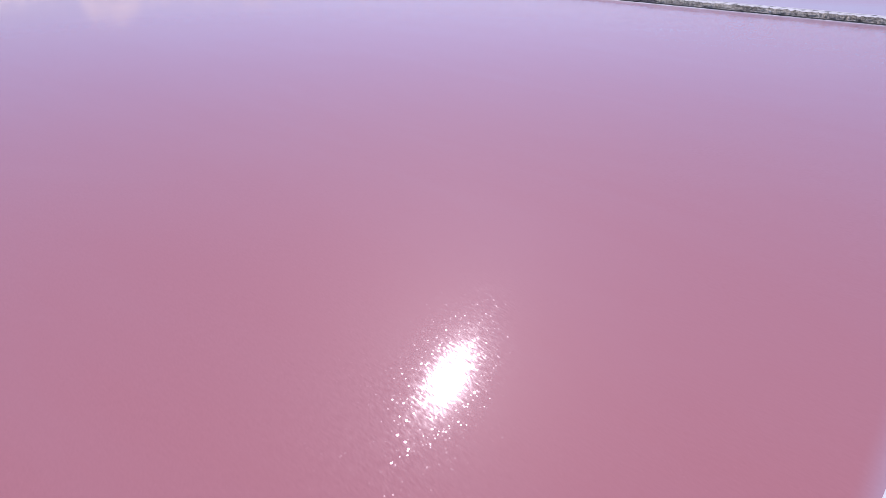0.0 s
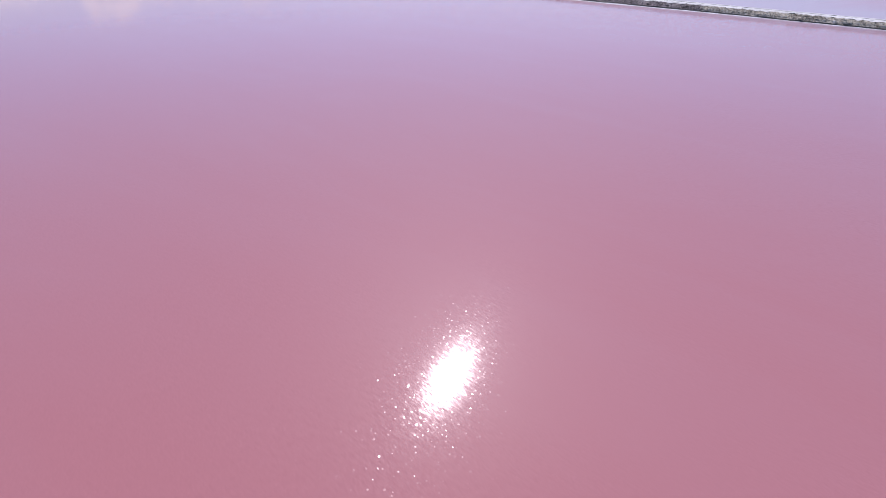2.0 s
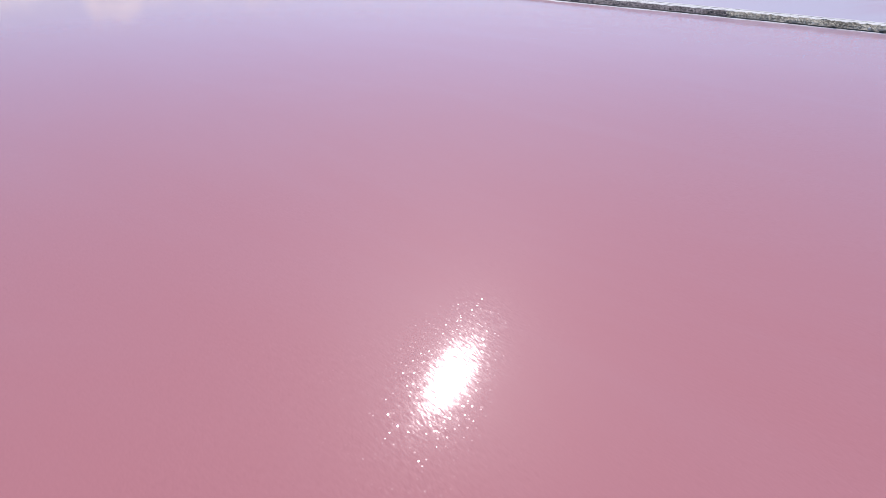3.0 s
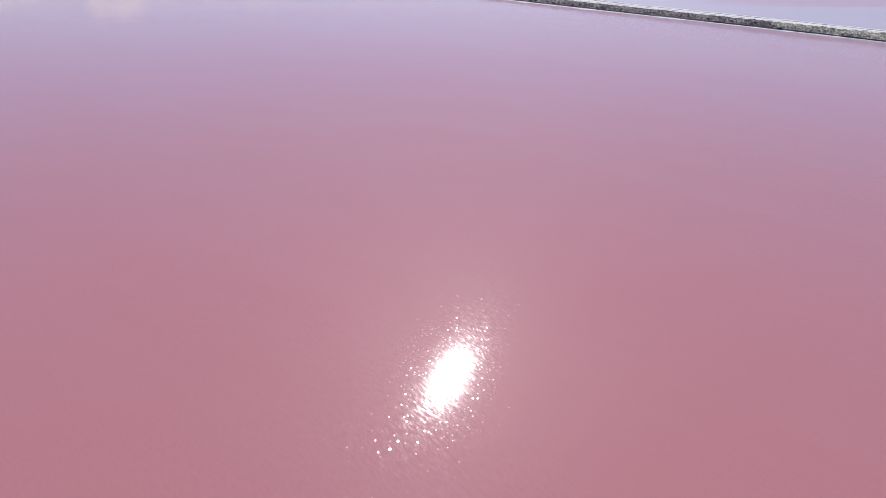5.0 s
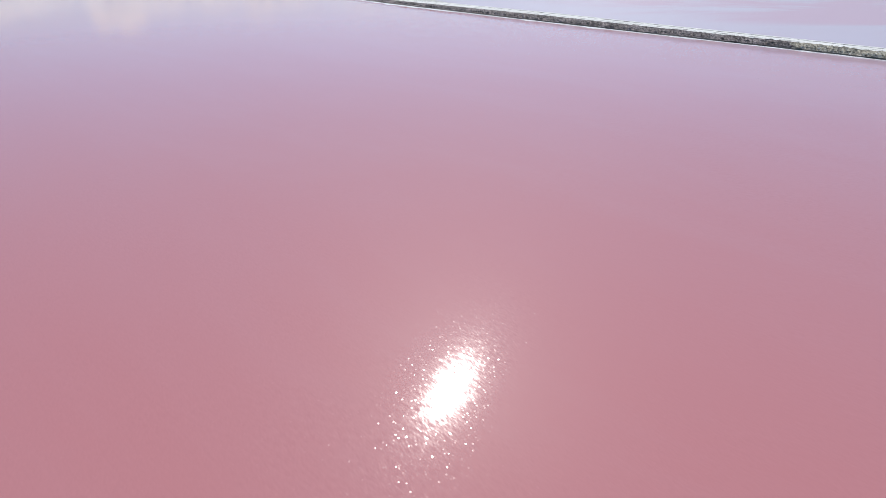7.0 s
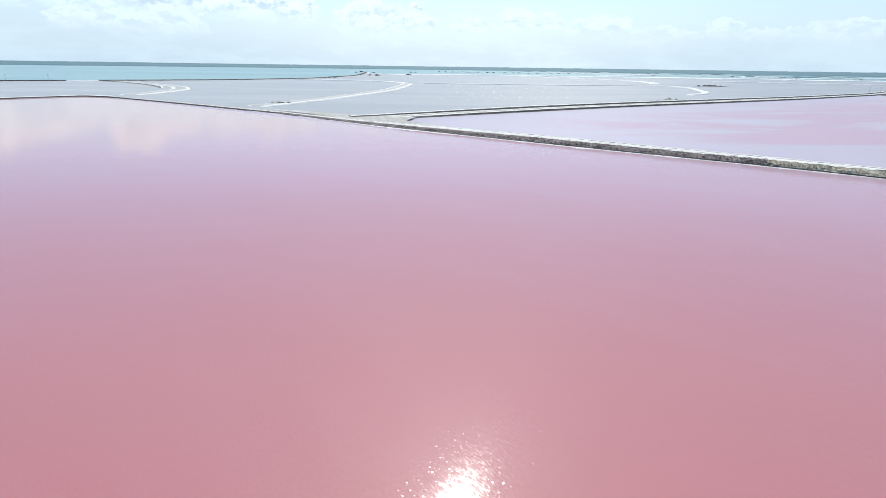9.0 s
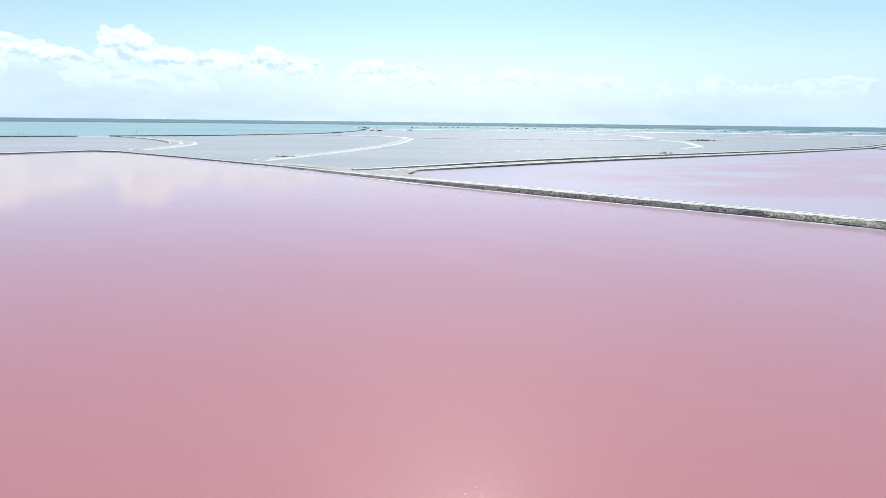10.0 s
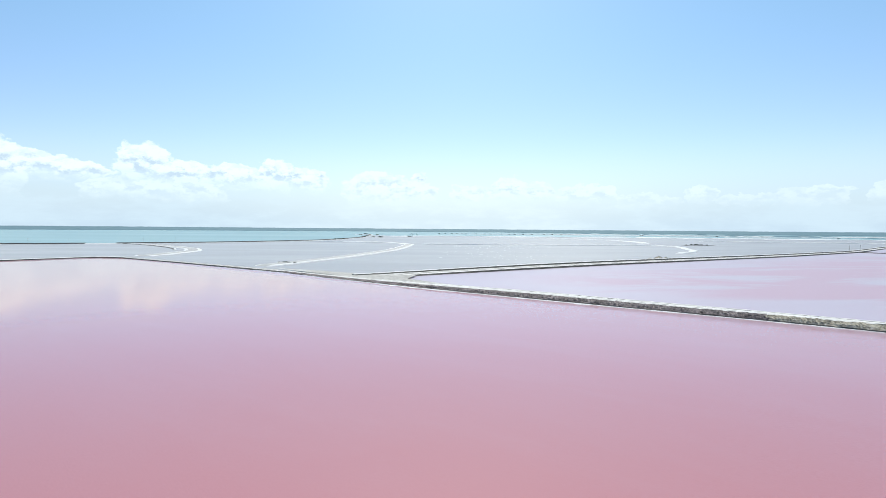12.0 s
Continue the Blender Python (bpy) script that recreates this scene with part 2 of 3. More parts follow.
FLAT = earth("trampled pale marl", (0.36, 0.34, 0.31), (0.66, 0.63, 0.58), 0.10, 0.95, 0.02, 0.12, 0.5)
SAND = earth("wet grey sand", (0.36, 0.345, 0.325), (0.52, 0.505, 0.48), 0.5, 0.7, 0.03, 0.2)
BED = earth("pond mud", (0.20, 0.17, 0.16), (0.32, 0.28, 0.26), 0.3)
LEAF = earth("mangrove leaves", (0.055, 0.075, 0.045), (0.15, 0.18, 0.10), 2.0, 0.6, 0.0)
BARK = earth("grey bark", (0.10, 0.085, 0.07), (0.22, 0.19, 0.16), 3.0)
TIMBER = earth("weathered timber pole", (0.24, 0.22, 0.19), (0.38, 0.35, 0.31), 2.0)


# Haze is put in as a faint blue emission over dark green.
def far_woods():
    m, n, out, at = material("distant mangrove, haze as blue glow")
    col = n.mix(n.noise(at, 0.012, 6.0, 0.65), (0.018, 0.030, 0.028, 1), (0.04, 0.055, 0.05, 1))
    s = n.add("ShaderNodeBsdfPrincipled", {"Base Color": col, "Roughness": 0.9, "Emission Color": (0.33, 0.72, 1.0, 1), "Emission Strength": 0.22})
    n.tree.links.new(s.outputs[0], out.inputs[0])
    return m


WOODS = far_woods()


# ---- mesh helpers ----
def mesh_object(name, verts, faces, materials, index=None, smooth=False, parent=None, label=""):
    me = bpy.data.meshes.new(name)
    me.from_pydata(verts, [], faces)
    for m in materials:
        me.materials.append(m)
    if index is not None:
        me.polygons.foreach_set("material_index", index)
    if smooth:
        me.polygons.foreach_set("use_smooth", [True] * len(me.polygons))
    me.update()
    ob = new(name, me)
    if parent:
        ob.parent = parent
    if label:
        tagged(ob, label)
    return ob


def part(name, bm, mat, parent, label=""):
    me = bpy.data.meshes.new(name)
    bm.to_mesh(me)
    bm.free()
    me.materials.append(mat)
    ob = new(name, me)
    ob.parent = parent
    return tagged(ob, label)


def along(points, step):
    """Evenly spaced points on a smooth line through the points: (place, normal to its left, metres run)."""
    p = [Vector((q[0], q[1], 0)) for q in points]
    p = [2 * p[0] - p[1], *p, 2 * p[-1] - p[-2]]
    dense = []
    for i in range(1, len(p) - 2):
        a, b, c, d = p[i - 1:i + 3]
        count = max(2, int((c - b).length / step) + 1)
        for k in range(count):
            t = k / count
            m1, m2 = (c - a) * 0.35, (d - b) * 0.35
            dense.append((2 * t**3 - 3 * t**2 + 1) * b + (t**3 - 2 * t**2 + t) * m1 + (3 * t**2 - 2 * t**3) * c + (t**3 - t**2) * m2)
    dense.append(p[-2])
    rows, run = [], 0.0
    for i, q in enumerate(dense):
        way = (dense[min(i + 1, len(dense) - 1)] - dense[max(i - 1, 0)]).normalized()
        if i:
            run += (q - dense[i - 1]).length
        rows.append((q, Vector((-way.y, way.x, 0)), run))
    return rows


def bank(name, points, profile, step, label, category, rough=0.25, width=None, lift=None, kind="structure", wander=0.0, relief=None, taper=0.0):
    """An earthwork lofted along a line. profile: (metres to the left of the line, height, material of the strip that follows)."""
    rows = along(points, step)
    total = rows[-1][2]
    mats = []
    for *_, m in profile:
        mats += [x for x in (m if isinstance(m, tuple) else (m,)) if isinstance(x, bpy.types.Material) and x not in mats]
    verts, faces, index = [], [], []
    k = len(profile)
    for i, (q, left, run) in enumerate(rows):
        w = width(run / total) if width else 1.0
        rise = lift(run / total) if lift else 1.0
        end = min(1.0, min(run, total - run) / taper) if taper else 1.0
        end = end * end * (3 - 2 * end)
        sway = wander * (noise.noise(Vector((run * 0.03, 3.1, len(name)))) + 0.5 * noise.noise(Vector((run * 0.12, 9.1, len(name)))))
        for j, (offset, z, _) in enumerate(profile):
            edge = 0 < j < k - 1
            jx = rough * noise.noise(Vector((run * 0.33, j * 5.3, 0))) + 0.4 * rough * noise.noise(Vector((run * 1.3, j * 3.7, 4))) if edge else 0
            jz = 0.35 * rough * noise.noise(Vector((run * 0.5, j * 4.1, 8))) if edge and z > 0.1 else 0
            at = q + left * (offset * w + jx + sway)
            z = z * rise * end - 0.9 * (1 - end) if z > 0 else z
            verts.append((at.x, at.y, z + jz + (relief(run, offset) if relief and edge and z > 0.1 else 0.0)))
        if i:
            for j in range(k - 1):
                a = i * k + j
                faces.append((a - k, a, a + 1, a - k + 1))
                m = profile[j][2]
                index.append(mats.index((m[0] if run < m[1] else m[2]) if isinstance(m, tuple) else m))
    ob = mesh_object(name, verts, faces, mats, index, smooth=False)
    return tagged(ob, label, category, kind=kind)


def sheet(name, outline, z, mat, label, category="water"):
    bm = bmesh.new()
    f = bm.faces.new([bm.verts.new((x, y, z)) for x, y in outline])
    f.normal_update()
    if f.normal.z < 0:
        f.normal_flip()
        f.normal_update()
    bmesh.ops.triangulate(bm, faces=bm.faces[:])
    me = bpy.data.meshes.new(name)
    bm.to_mesh(me)
    bm.free()
    me.materials.append(mat)
    return tagged(new(name, me), label, category, kind="structure")


# ---- the plan ----
# The near edge of the long dike, from behind on the right to the far corner, and on round to the left.
DIKE = [(420, -112), (300, -18), (170, 88), (115, 129.5), (87, 150), (44, 180), (-22, 229), (-93, 290), (-199, 366), (-262, 409)]
ARM = [(-262, 409), (-281, 415), (-294, 404), (-322, 365), (-420, 235), (-700, -120)]
CROSS = [(-40, 258), (-25, 268), (41, 315), (135, 379), (265, 459), (357, 517), (470, 596), (540, 648), (724, 815), (1000, 1060)]
LEFT = [(-1300, 320), (-860, 540), (-602, 685), (-521, 732), (-490, 756), (-369, 855), (-305, 955), (-261, 1038), (-238, 1180), (-231, 1425), (-276, 1906)]
SHORE = [(-700, -120), (-300, -230), (-40, -120), (22, -62), (45.3, -38.2), (72, -48), (150, -110), (420, -260)]

RADIUS = 4940
rim = [(RADIUS * math.cos(i * math.pi / 48), RADIUS * math.sin(i * math.pi / 48)) for i in range(96)]
sheet("ground", rim, -0.9, BED, "flat muddy bed under the salt ponds", "ground")
sheet("water_lagoon", rim, -0.12, TEAL, "shallow turquoise lagoon reaching to the far coast")
sheet("water_grey_pond", [(-262, 412), (-199, 370), (-93, 293), (-22, 240), (60, 310), (200, 415), (365, 520), (545, 645), (800, 880), (1250, 1280),
                          (1900, 1500), (1600, 1560), (900, 1780), (400, 1850), (-130, 1780), (-270, 1900), (-235, 1425), (-242, 1180), (-265, 1038),
                          (-309, 955), (-373, 855), (-494, 757), (-525, 733), (-606, 686), (-864, 541), (-1300, 320), (-700, -100), (-420, 245), (-322, 370), (-284, 415)], -0.05, GREY,
      "shallow grey evaporation ponds ruffled by the wind")
sheet("water_rose_pond", [(-22, 232), (44, 183), (87, 153), (115, 133), (170, 92), (300, -14), (420, -108), (900, 200), (1400, 700), (1000, 1063), (724, 818),
                          (540, 652), (470, 600), (357, 521), (265, 463), (135, 383), (41, 319), (-25, 272)], 0.02, ROSE, "pale rose and lilac brine pond")
sheet("water_pink_pond", [(p[0] + 2, p[1] + 2) for p in DIKE] + [(-283, 418), (-297, 406), (-325, 367), (-423, 237), (-703, -120), (-300, -260), (420, -300)], 0.0, PINK,
      "still pink brine pond, opaque and glossy")

# ---- dikes ----
def slumped(run, offset):
    """Folds and gullies of dumped rubble that run down the water side of the long dike."""
    if not -4.3 < offset < -0.4:
        return 0.0
    fade = min(1.0, (-0.4 - offset) / 0.7) * min(1.0, (offset + 4.3) / 0.5)
    dumped = float(np.interp(run, (408, 428, 530, 590), (1.0, 0.55, 0.50, 0.15)))
    ridge = 1.0 - 2.6 * abs(noise.noise(Vector((run * 0.62 + offset * 0.42, offset * 0.16, 3.0))))
    crumb = noise.noise(Vector((run * 1.5 + offset * 0.9, offset * 0.8, 7.0))) + 0.6 * noise.noise(Vector((run * 3.3, offset * 2.4, 2.0)))
    return fade * dumped * (0.50 * ridge - 0.16 + 0.34 * crumb)


RUBBLE = (SPOIL, 415.0, CLOD)        # pale spoil along the first stretch, dark marl from there on
side = [(-0.4 - 0.32 * k, 0.40 + 1.02 * (k / 11) ** 0.9, RUBBLE) for k in range(12)]
crown = [(-4.2, 1.42, ROAD), (-5.9, 1.44, RUT), (-6.45, 1.40, ROAD), (-7.6, 1.44, ROAD), (-9.0, 1.45, RUT), (-9.25, 1.52, ROAD), (-10.2, 1.56, SPOIL), (-12.6, -0.9, SPOIL)]
bank("dike_main", DIKE[:8], [(2.0, -0.9, BANK), (0.0, 0.02, BANK)] + side + crown, 0.35, "long earth dike with a rubble bank below a pale dirt road", "dike", 0.30,
     lambda s: float(np.interp(652 * s, (0, 390, 443, 495, 540, 593, 652), (1.0, 0.92, 1.0, 1.18, 1.12, 0.78, 0.5))),
     lambda s: float(np.interp(652 * s, (0, 490, 540, 590, 652), (1.0, 1.0, 0.78, 0.55, 0.48))), relief=slumped)
bank("dike_main_far", DIKE[7:], [(2.0, -0.9, BANK), (0.0, 0.02, BANK), (-0.8, 0.55, BANK), (-1.6, 0.70, ROAD), (-3.6, 0.74, RUT), (-4.1, 0.74, FLAT), (-6.4, 0.8, SAND), (-9.2, -0.9, SAND)],
     1.6, "dark-sided far stretch of the dike with a pale track", "dike", 0.35, lambda s: 1.0 - 0.35 * s)
bank("dike_far_arm", ARM, [(2.0, -0.9, BANK), (0.0, 0.02, BANK), (-0.5, 0.75, ROAD), (-4.6, 0.9, ROAD), (-7.0, -0.9, ROAD)], 4.0, "low dark-sided dike closing the pink pond", "dike", 0.3)
# The dark strip under the white crest puts the berm's shade into colour.
bank("dike_cross", CROSS, [(-2.0, -0.9, BANK), (0.0, 0.02, BANK), (1.4, 1.15, ROAD), (5.2, 1.2, RUT), (5.8, 1.2, FLAT), (8.4, 1.2, RUT), (9.0, 1.2, ROAD), (12.2, 1.25, BANK),
                           (13.5, 2.25, SALT), (16.4, 2.35, SALT), (20.0, -0.9, SALT)], 2.2, "cross dike with a dirt road and a raised white berm", "dike", 0.45,
     lambda s: float(np.interp(s, (0.0, 0.3, 0.5, 1.0), (1.0, 0.95, 0.6, 0.6))), lift=lambda s: float(np.interp(s, (0.0, 0.012, 0.05, 0.10), (0.55, 0.60, 0.80, 1.0))))
LAGOON = [(-4.0, -0.9, SALT), (-1.2, 0.3, BANK), (0.2, 1.55, BANK), (5.0, 1.65, BANK), (8.0, -0.9, BANK)]
bank("dike_lagoon_west", LEFT[:4], LAGOON, 8.0, "thin dark dike between the ponds and the lagoon", "dike", 0.5)
bank("dike_lagoon_gap", LEFT[3:5], [(-5.0, -0.9, SALT), (-2.0, 0.5, SALT), (4.0, 0.8, SALT), (8.0, -0.9, SALT)], 4.0, "breached stretch of dike levelled with white salt", "dike", 0.5)
bank("dike_lagoon", LEFT[4:], LAGOON, 8.0, "thin dark dike between the ponds and the lagoon", "dike", 0.5)
bank("dike_rose_end", [(532, 640), (541, 612), (600, 520), (800, 300)], [(3.0, -0.9, SPOIL), (1.5, 0.8, ROAD), (-2.0, 0.9, BANK), (-3.2, 0.0, BANK), (-4.0, -0.9, BANK)], 4.0,
     "low dike closing the rose pond", "dike", 0.4)
# The flat where both roads meet.
sheet("road_junction", [(-104, 312), (-70, 281), (-36, 250), (-10, 230), (14, 212), (20, 215), (2, 230), (-18, 254), (-14, 274), (-34, 274), (-52, 283), (-78, 300)], 0.80, FLAT,
      "pale trampled flat where two dike roads meet", "road")

# ---- salt lines, spits and far causeways ----


def salt_line(name, points, width, label, mid=SALT, step=6.0, wander=2.0, high=0.9):
    half = width / 2
    inner = 0.6 if mid is SAND else 0.45
    profile = [(-half - 1.5, -0.9, SALT), (-half, high * 0.6, SALT), (-half * inner, high, mid), (half * inner, high, SALT), (half, high * 0.6, SALT), (half + 1.5, -0.9, SALT)]
    return bank(name, points, profile, step, label, "causeway", 0.5, None, None, "structure", wander, taper=min(25.0, 1.2 * width))


salt_line("causeway_spit", [(-127, 330), (-117, 350), (-113, 366), (-92, 440), (-76, 517), (-62, 600), (-57, 690), (-55, 770), (-56, 838)], 15.5,
          "white salt-edged track running out between grey ponds", SAND, 3.0, 0.8, 0.8)
salt_line("causeway_left", [(-56, 838), (-90, 900), (-131, 941), (-199, 964), (-290, 985)], 16.0, "thin white salt line across the grey pond")
salt_line("causeway_right", [(-42, 852), (60, 850), (206, 852), (316, 880), (359, 885)], 11.0, "broken white salt line across the grey pond", SALT)
salt_line("causeway_bend", [(340, 900), (364, 868), (374, 806), (352, 730), (337, 690), (326, 652), (300, 610), (266, 570)], 7.5, "white salt track that bends between the ponds", SALT, 4.0)
salt_line("causeway_far", [(-158, 1680), (32, 1830), (425, 1760), (900, 1700)], 110.0, "far white salt bank")
salt_line("causeway_slant", [(230, 1620), (330, 1420), (428, 1248), (424, 1089), (400, 1000)], 19.0, "far white salt bank running towards the coast")
salt_line("causeway_east", [(640, 1290), (1011, 1149), (1500, 1000)], 40.0, "far white salt bank", SAND)
salt_line("causeway_northeast", [(700, 1830), (900, 1790), (1600, 1570), (2100, 1400)], 130.0, "far white salt bank at the lagoon's edge")
salt_line("causeway_outer", [(560, 3000), (1200, 2700), (1700, 2500), (2500, 2100)], 240.0, "pale shoal far out in the lagoon", SAND)
for shoal, spot in enumerate(((1530, 2490, 150), (1172, 1630, 60), (1995, 2480, 230), (1000, 2700, 120), (700, 2150, 90), (1450, 2050, 110))):
    x, y, half = spot
    salt_line("shoal", [(x - half, y + 14), (x - half / 3, y - 6), (x + half / 3, y + 8), (x + half, y)], 0.06 * y, "white salt shoal standing in the lagoon", SALT, 8.0, 6.0)
salt_line("sand_hook", [(-262, 430), (-264, 465), (-267, 510), (-275, 552), (-300, 600), (-350, 655), (-420, 722), (-480, 772), (-520, 790)], 17.0,
          "grey sand hook with a pale track, curving into the pond", SAND, 4.0, 2.5, 0.5)
bank("track_inner", [(-492, 764), (-440, 724), (-395, 683), (-350, 634), (-318, 592), (-303, 566)],
     [(3.5, -0.9, SALT), (2.5, 0.6, SALT), (0.4, 0.8, BANK), (-1.4, 0.3, SAND), (-3.0, -0.9, SAND)], 4.0, "dark-edged white track inside the sand hook", "track", 0.6, taper=20.0)

# Salt froth that the wind heaps against the long dike.
rows = along(DIKE, 0.7)
verts, faces = [], []
for q, left, run in rows:
    if run > 720:
        break
    w = 0.8 * noise.noise(Vector((run * 0.07, 0.4, 2))) + 0.8 * noise.noise(Vector((run * 0.29, 7.4, 2))) + 0.5 * noise.noise(Vector((run * 0.9, 2.2, 5)))
    w = 0.26 + 0.95 * max(0.0, w + 0.10)
    w *= float(np.interp(run, (400, 470, 590, 640), (1.0, 2.0, 2.0, 1.0)))
    k = len(verts)
    for offset, z in ((-0.5, 0.02), (-0.2, 0.05 + 0.10 * min(w, 0.8)), (0.5 * w, 0.03 + 0.10 * min(w, 0.8)), (w, 0.004)):
        at = q + left * (offset + 0.1)
        verts.append((at.x, at.y, z + 0.02 * noise.noise(Vector((run * 2, offset * 3, 1)))))
    if k:
        faces += [(k - 4 + j, k + j, k + j + 1, k - 3 + j) for j in range(3)]
tagged(mesh_object("salt_froth", verts, faces, [SALT]), "white salt froth along the dike's waterline", "salt froth", kind="stuff")

# ---- the shore from which the flight sets out ----
bank("shore_beach", SHORE, [(3.5, -0.25, SALT), (1.2, 0.02, SALT), (-3.0, 0.25, SALT), (-10.0, 0.9, SAND), (-40.0, 1.2, SAND), (-90.0, 1.0, SAND), (-110.0, -0.9, SAND)], 3.0,
     "pale salt-crusted shore of the pink pond", "shore", 0.5)

# White flecks laid on the grey pond as solid stand-ins for sun glints.
rnd = random.Random(5)
verts, faces = [], []
for _ in range(290):
    y = rnd.choice((rnd.uniform(430, 850), rnd.gauss(770, 45)))
    x = rnd.triangular(-0.02, 0.27, 0.07) * y + rnd.gauss(0, 6)
    k = len(verts)
    size = rnd.uniform(0.35, 1.2)
    sides = 6
    for j in range(sides):
        b = 2 * math.pi * j / sides
        r = size * rnd.uniform(0.6, 1.2)
        verts.append((x + 1.6 * r * math.cos(b), y + r * math.sin(b), -0.02))
    verts.append((x, y, 0.05 + 0.04 * size))
    faces += [(k + j, k + (j + 1) % sides, k + sides) for j in range(sides)]
tagged(mesh_object("glint_fleck", verts, faces, [SALT]), "white flecks standing in for sun glints on the grey pond", "foam", kind="stuff")

# ---- far coast ----
verts, faces = [], []
rings = ((4250, 0.0), (4262, 3.0), (4290, 6.5), (4400, 10.0), (4600, 16.0), (4860, 25.0), (4880, 0.0))
turns = 1440
for i in range(turns):
    az = 2 * math.pi * i / turns
    d = Vector((math.sin(az), math.cos(az), 0))
    reach = 60 * noise.noise(d * 14) + 130 * noise.noise(d * 3.1)
    for r, z in rings:
        rr = min(r + reach * (r < 4420), 4880)
        at = d * rr
        bump = (0.0 if z in (0.0,) else 1.8 * noise.noise(Vector((az * 60, r * 0.01, 1))) + 1.4 * noise.noise(Vector((az * 190, r * 0.02, 5))))
        verts.append((at.x, at.y, max(z + bump, -0.5) if z else -0.5))
k = len(rings)
for i in range(turns):
    for j in range(k - 1):
        a, b = i * k + j, ((i + 1) % turns) * k + j
        faces.append((a, a + 1, b + 1, b))
tagged(mesh_object("backdrop_coast", verts, faces, [WOODS]), "low mangrove coast along the horizon, haze as a faint glow", "coast", kind="structure")


# ---- spoil heaps on the long dike ----
def heap_mesh(seed, ridge):
    """A slumped heap of earth: a blunt ridge with folds and gullies, one unit in radius and in height."""
    rnd = random.Random(seed)
    bm = bmesh.new()
    rings, segs = 7, 18
    grid = []
    peak = Vector((rnd.uniform(-0.3, 0.3), rnd.uniform(-0.2, 0.2), 0))
    skew = rnd.uniform(0.4, 1.3)
    for r in range(1, rings + 1):
        t = r / rings
        ring = []
        for s in range(segs):
            a = 2 * math.pi * s / segs
            p = Vector((math.cos(a), math.sin(a), 0)) * t * (1 + 0.3 * noise.noise(Vector((math.cos(a) * 1.5, math.sin(a) * 1.5, seed))))
            p += peak * (1 - t)
            fold = 0.30 * noise.noise(Vector((p.x * 2.2 + seed, p.y * 3.6, 3))) + 0.2 * noise.noise(Vector((p.x * 5, p.y * 8, seed)))
            z = (1 - t) * (1 + ridge * abs(math.cos(a - skew))) + fold * (1 - t**3)
            ring.append(bm.verts.new((p.x, p.y, max(z, -0.05) if t < 1 else -0.5)))
        grid.append(ring)
    top = bm.verts.new((peak.x, peak.y, 1.0))
    for s in range(segs):
        bm.faces.new((top, grid[0][s], grid[0][(s + 1) % segs]))
        for r in range(rings - 1):
            bm.faces.new((grid[r][s], grid[r + 1][s], grid[r + 1][(s + 1) % segs], grid[r][(s + 1) % segs]))
    me = bpy.data.meshes.new("earth_mound")
    bm.to_mesh(me)
    bm.free()
    return me


def heaps(variants, mat, run_from, run_to, gap, size, offset, tall, label, group, seed):
    rnd = random.Random(seed)
    shapes = []
    for k in range(variants):
        me = heap_mesh(seed * 10 + k, 0.35)
        me.materials.append(mat)
        shapes.append(me)
    rows = along(DIKE, 0.5)
    nxt = run_from
    for q, left, run in rows:
        if run < nxt or run > run_to:
            continue
        nxt = run + gap * rnd.uniform(0.7, 1.35)
        k = size * rnd.uniform(0.75, 1.25)
        at = q + left * (offset + rnd.uniform(-0.6, 0.6))
        turn = math.degrees(math.atan2(left.y, left.x)) + rnd.uniform(15, 50)
        ob = new("earth_mound", shapes[rnd.randrange(variants)])
        ob.matrix_world = pose(at.x, at.y, 0.55 + 0.14 * (-offset), 0, 0, turn) @ Matrix.Diagonal((k * 1.5, k * rnd.uniform(0.5, 0.8), tall * rnd.uniform(0.6, 1.15), 1))
        tagged(ob, label, "earth heap", group)


heaps(14, SPOIL, 300, 416, 1.15, 1.2, -2.5, 0.62, "grey-green heap of dumped earth on the dike's edge", "dumped earth heaps", 3)
heaps(8, CLOD, 415, 555, 1.6, 0.8, -2.1, 0.36, "low dark clod of marl on the dike's bank", "marl clods", 7)


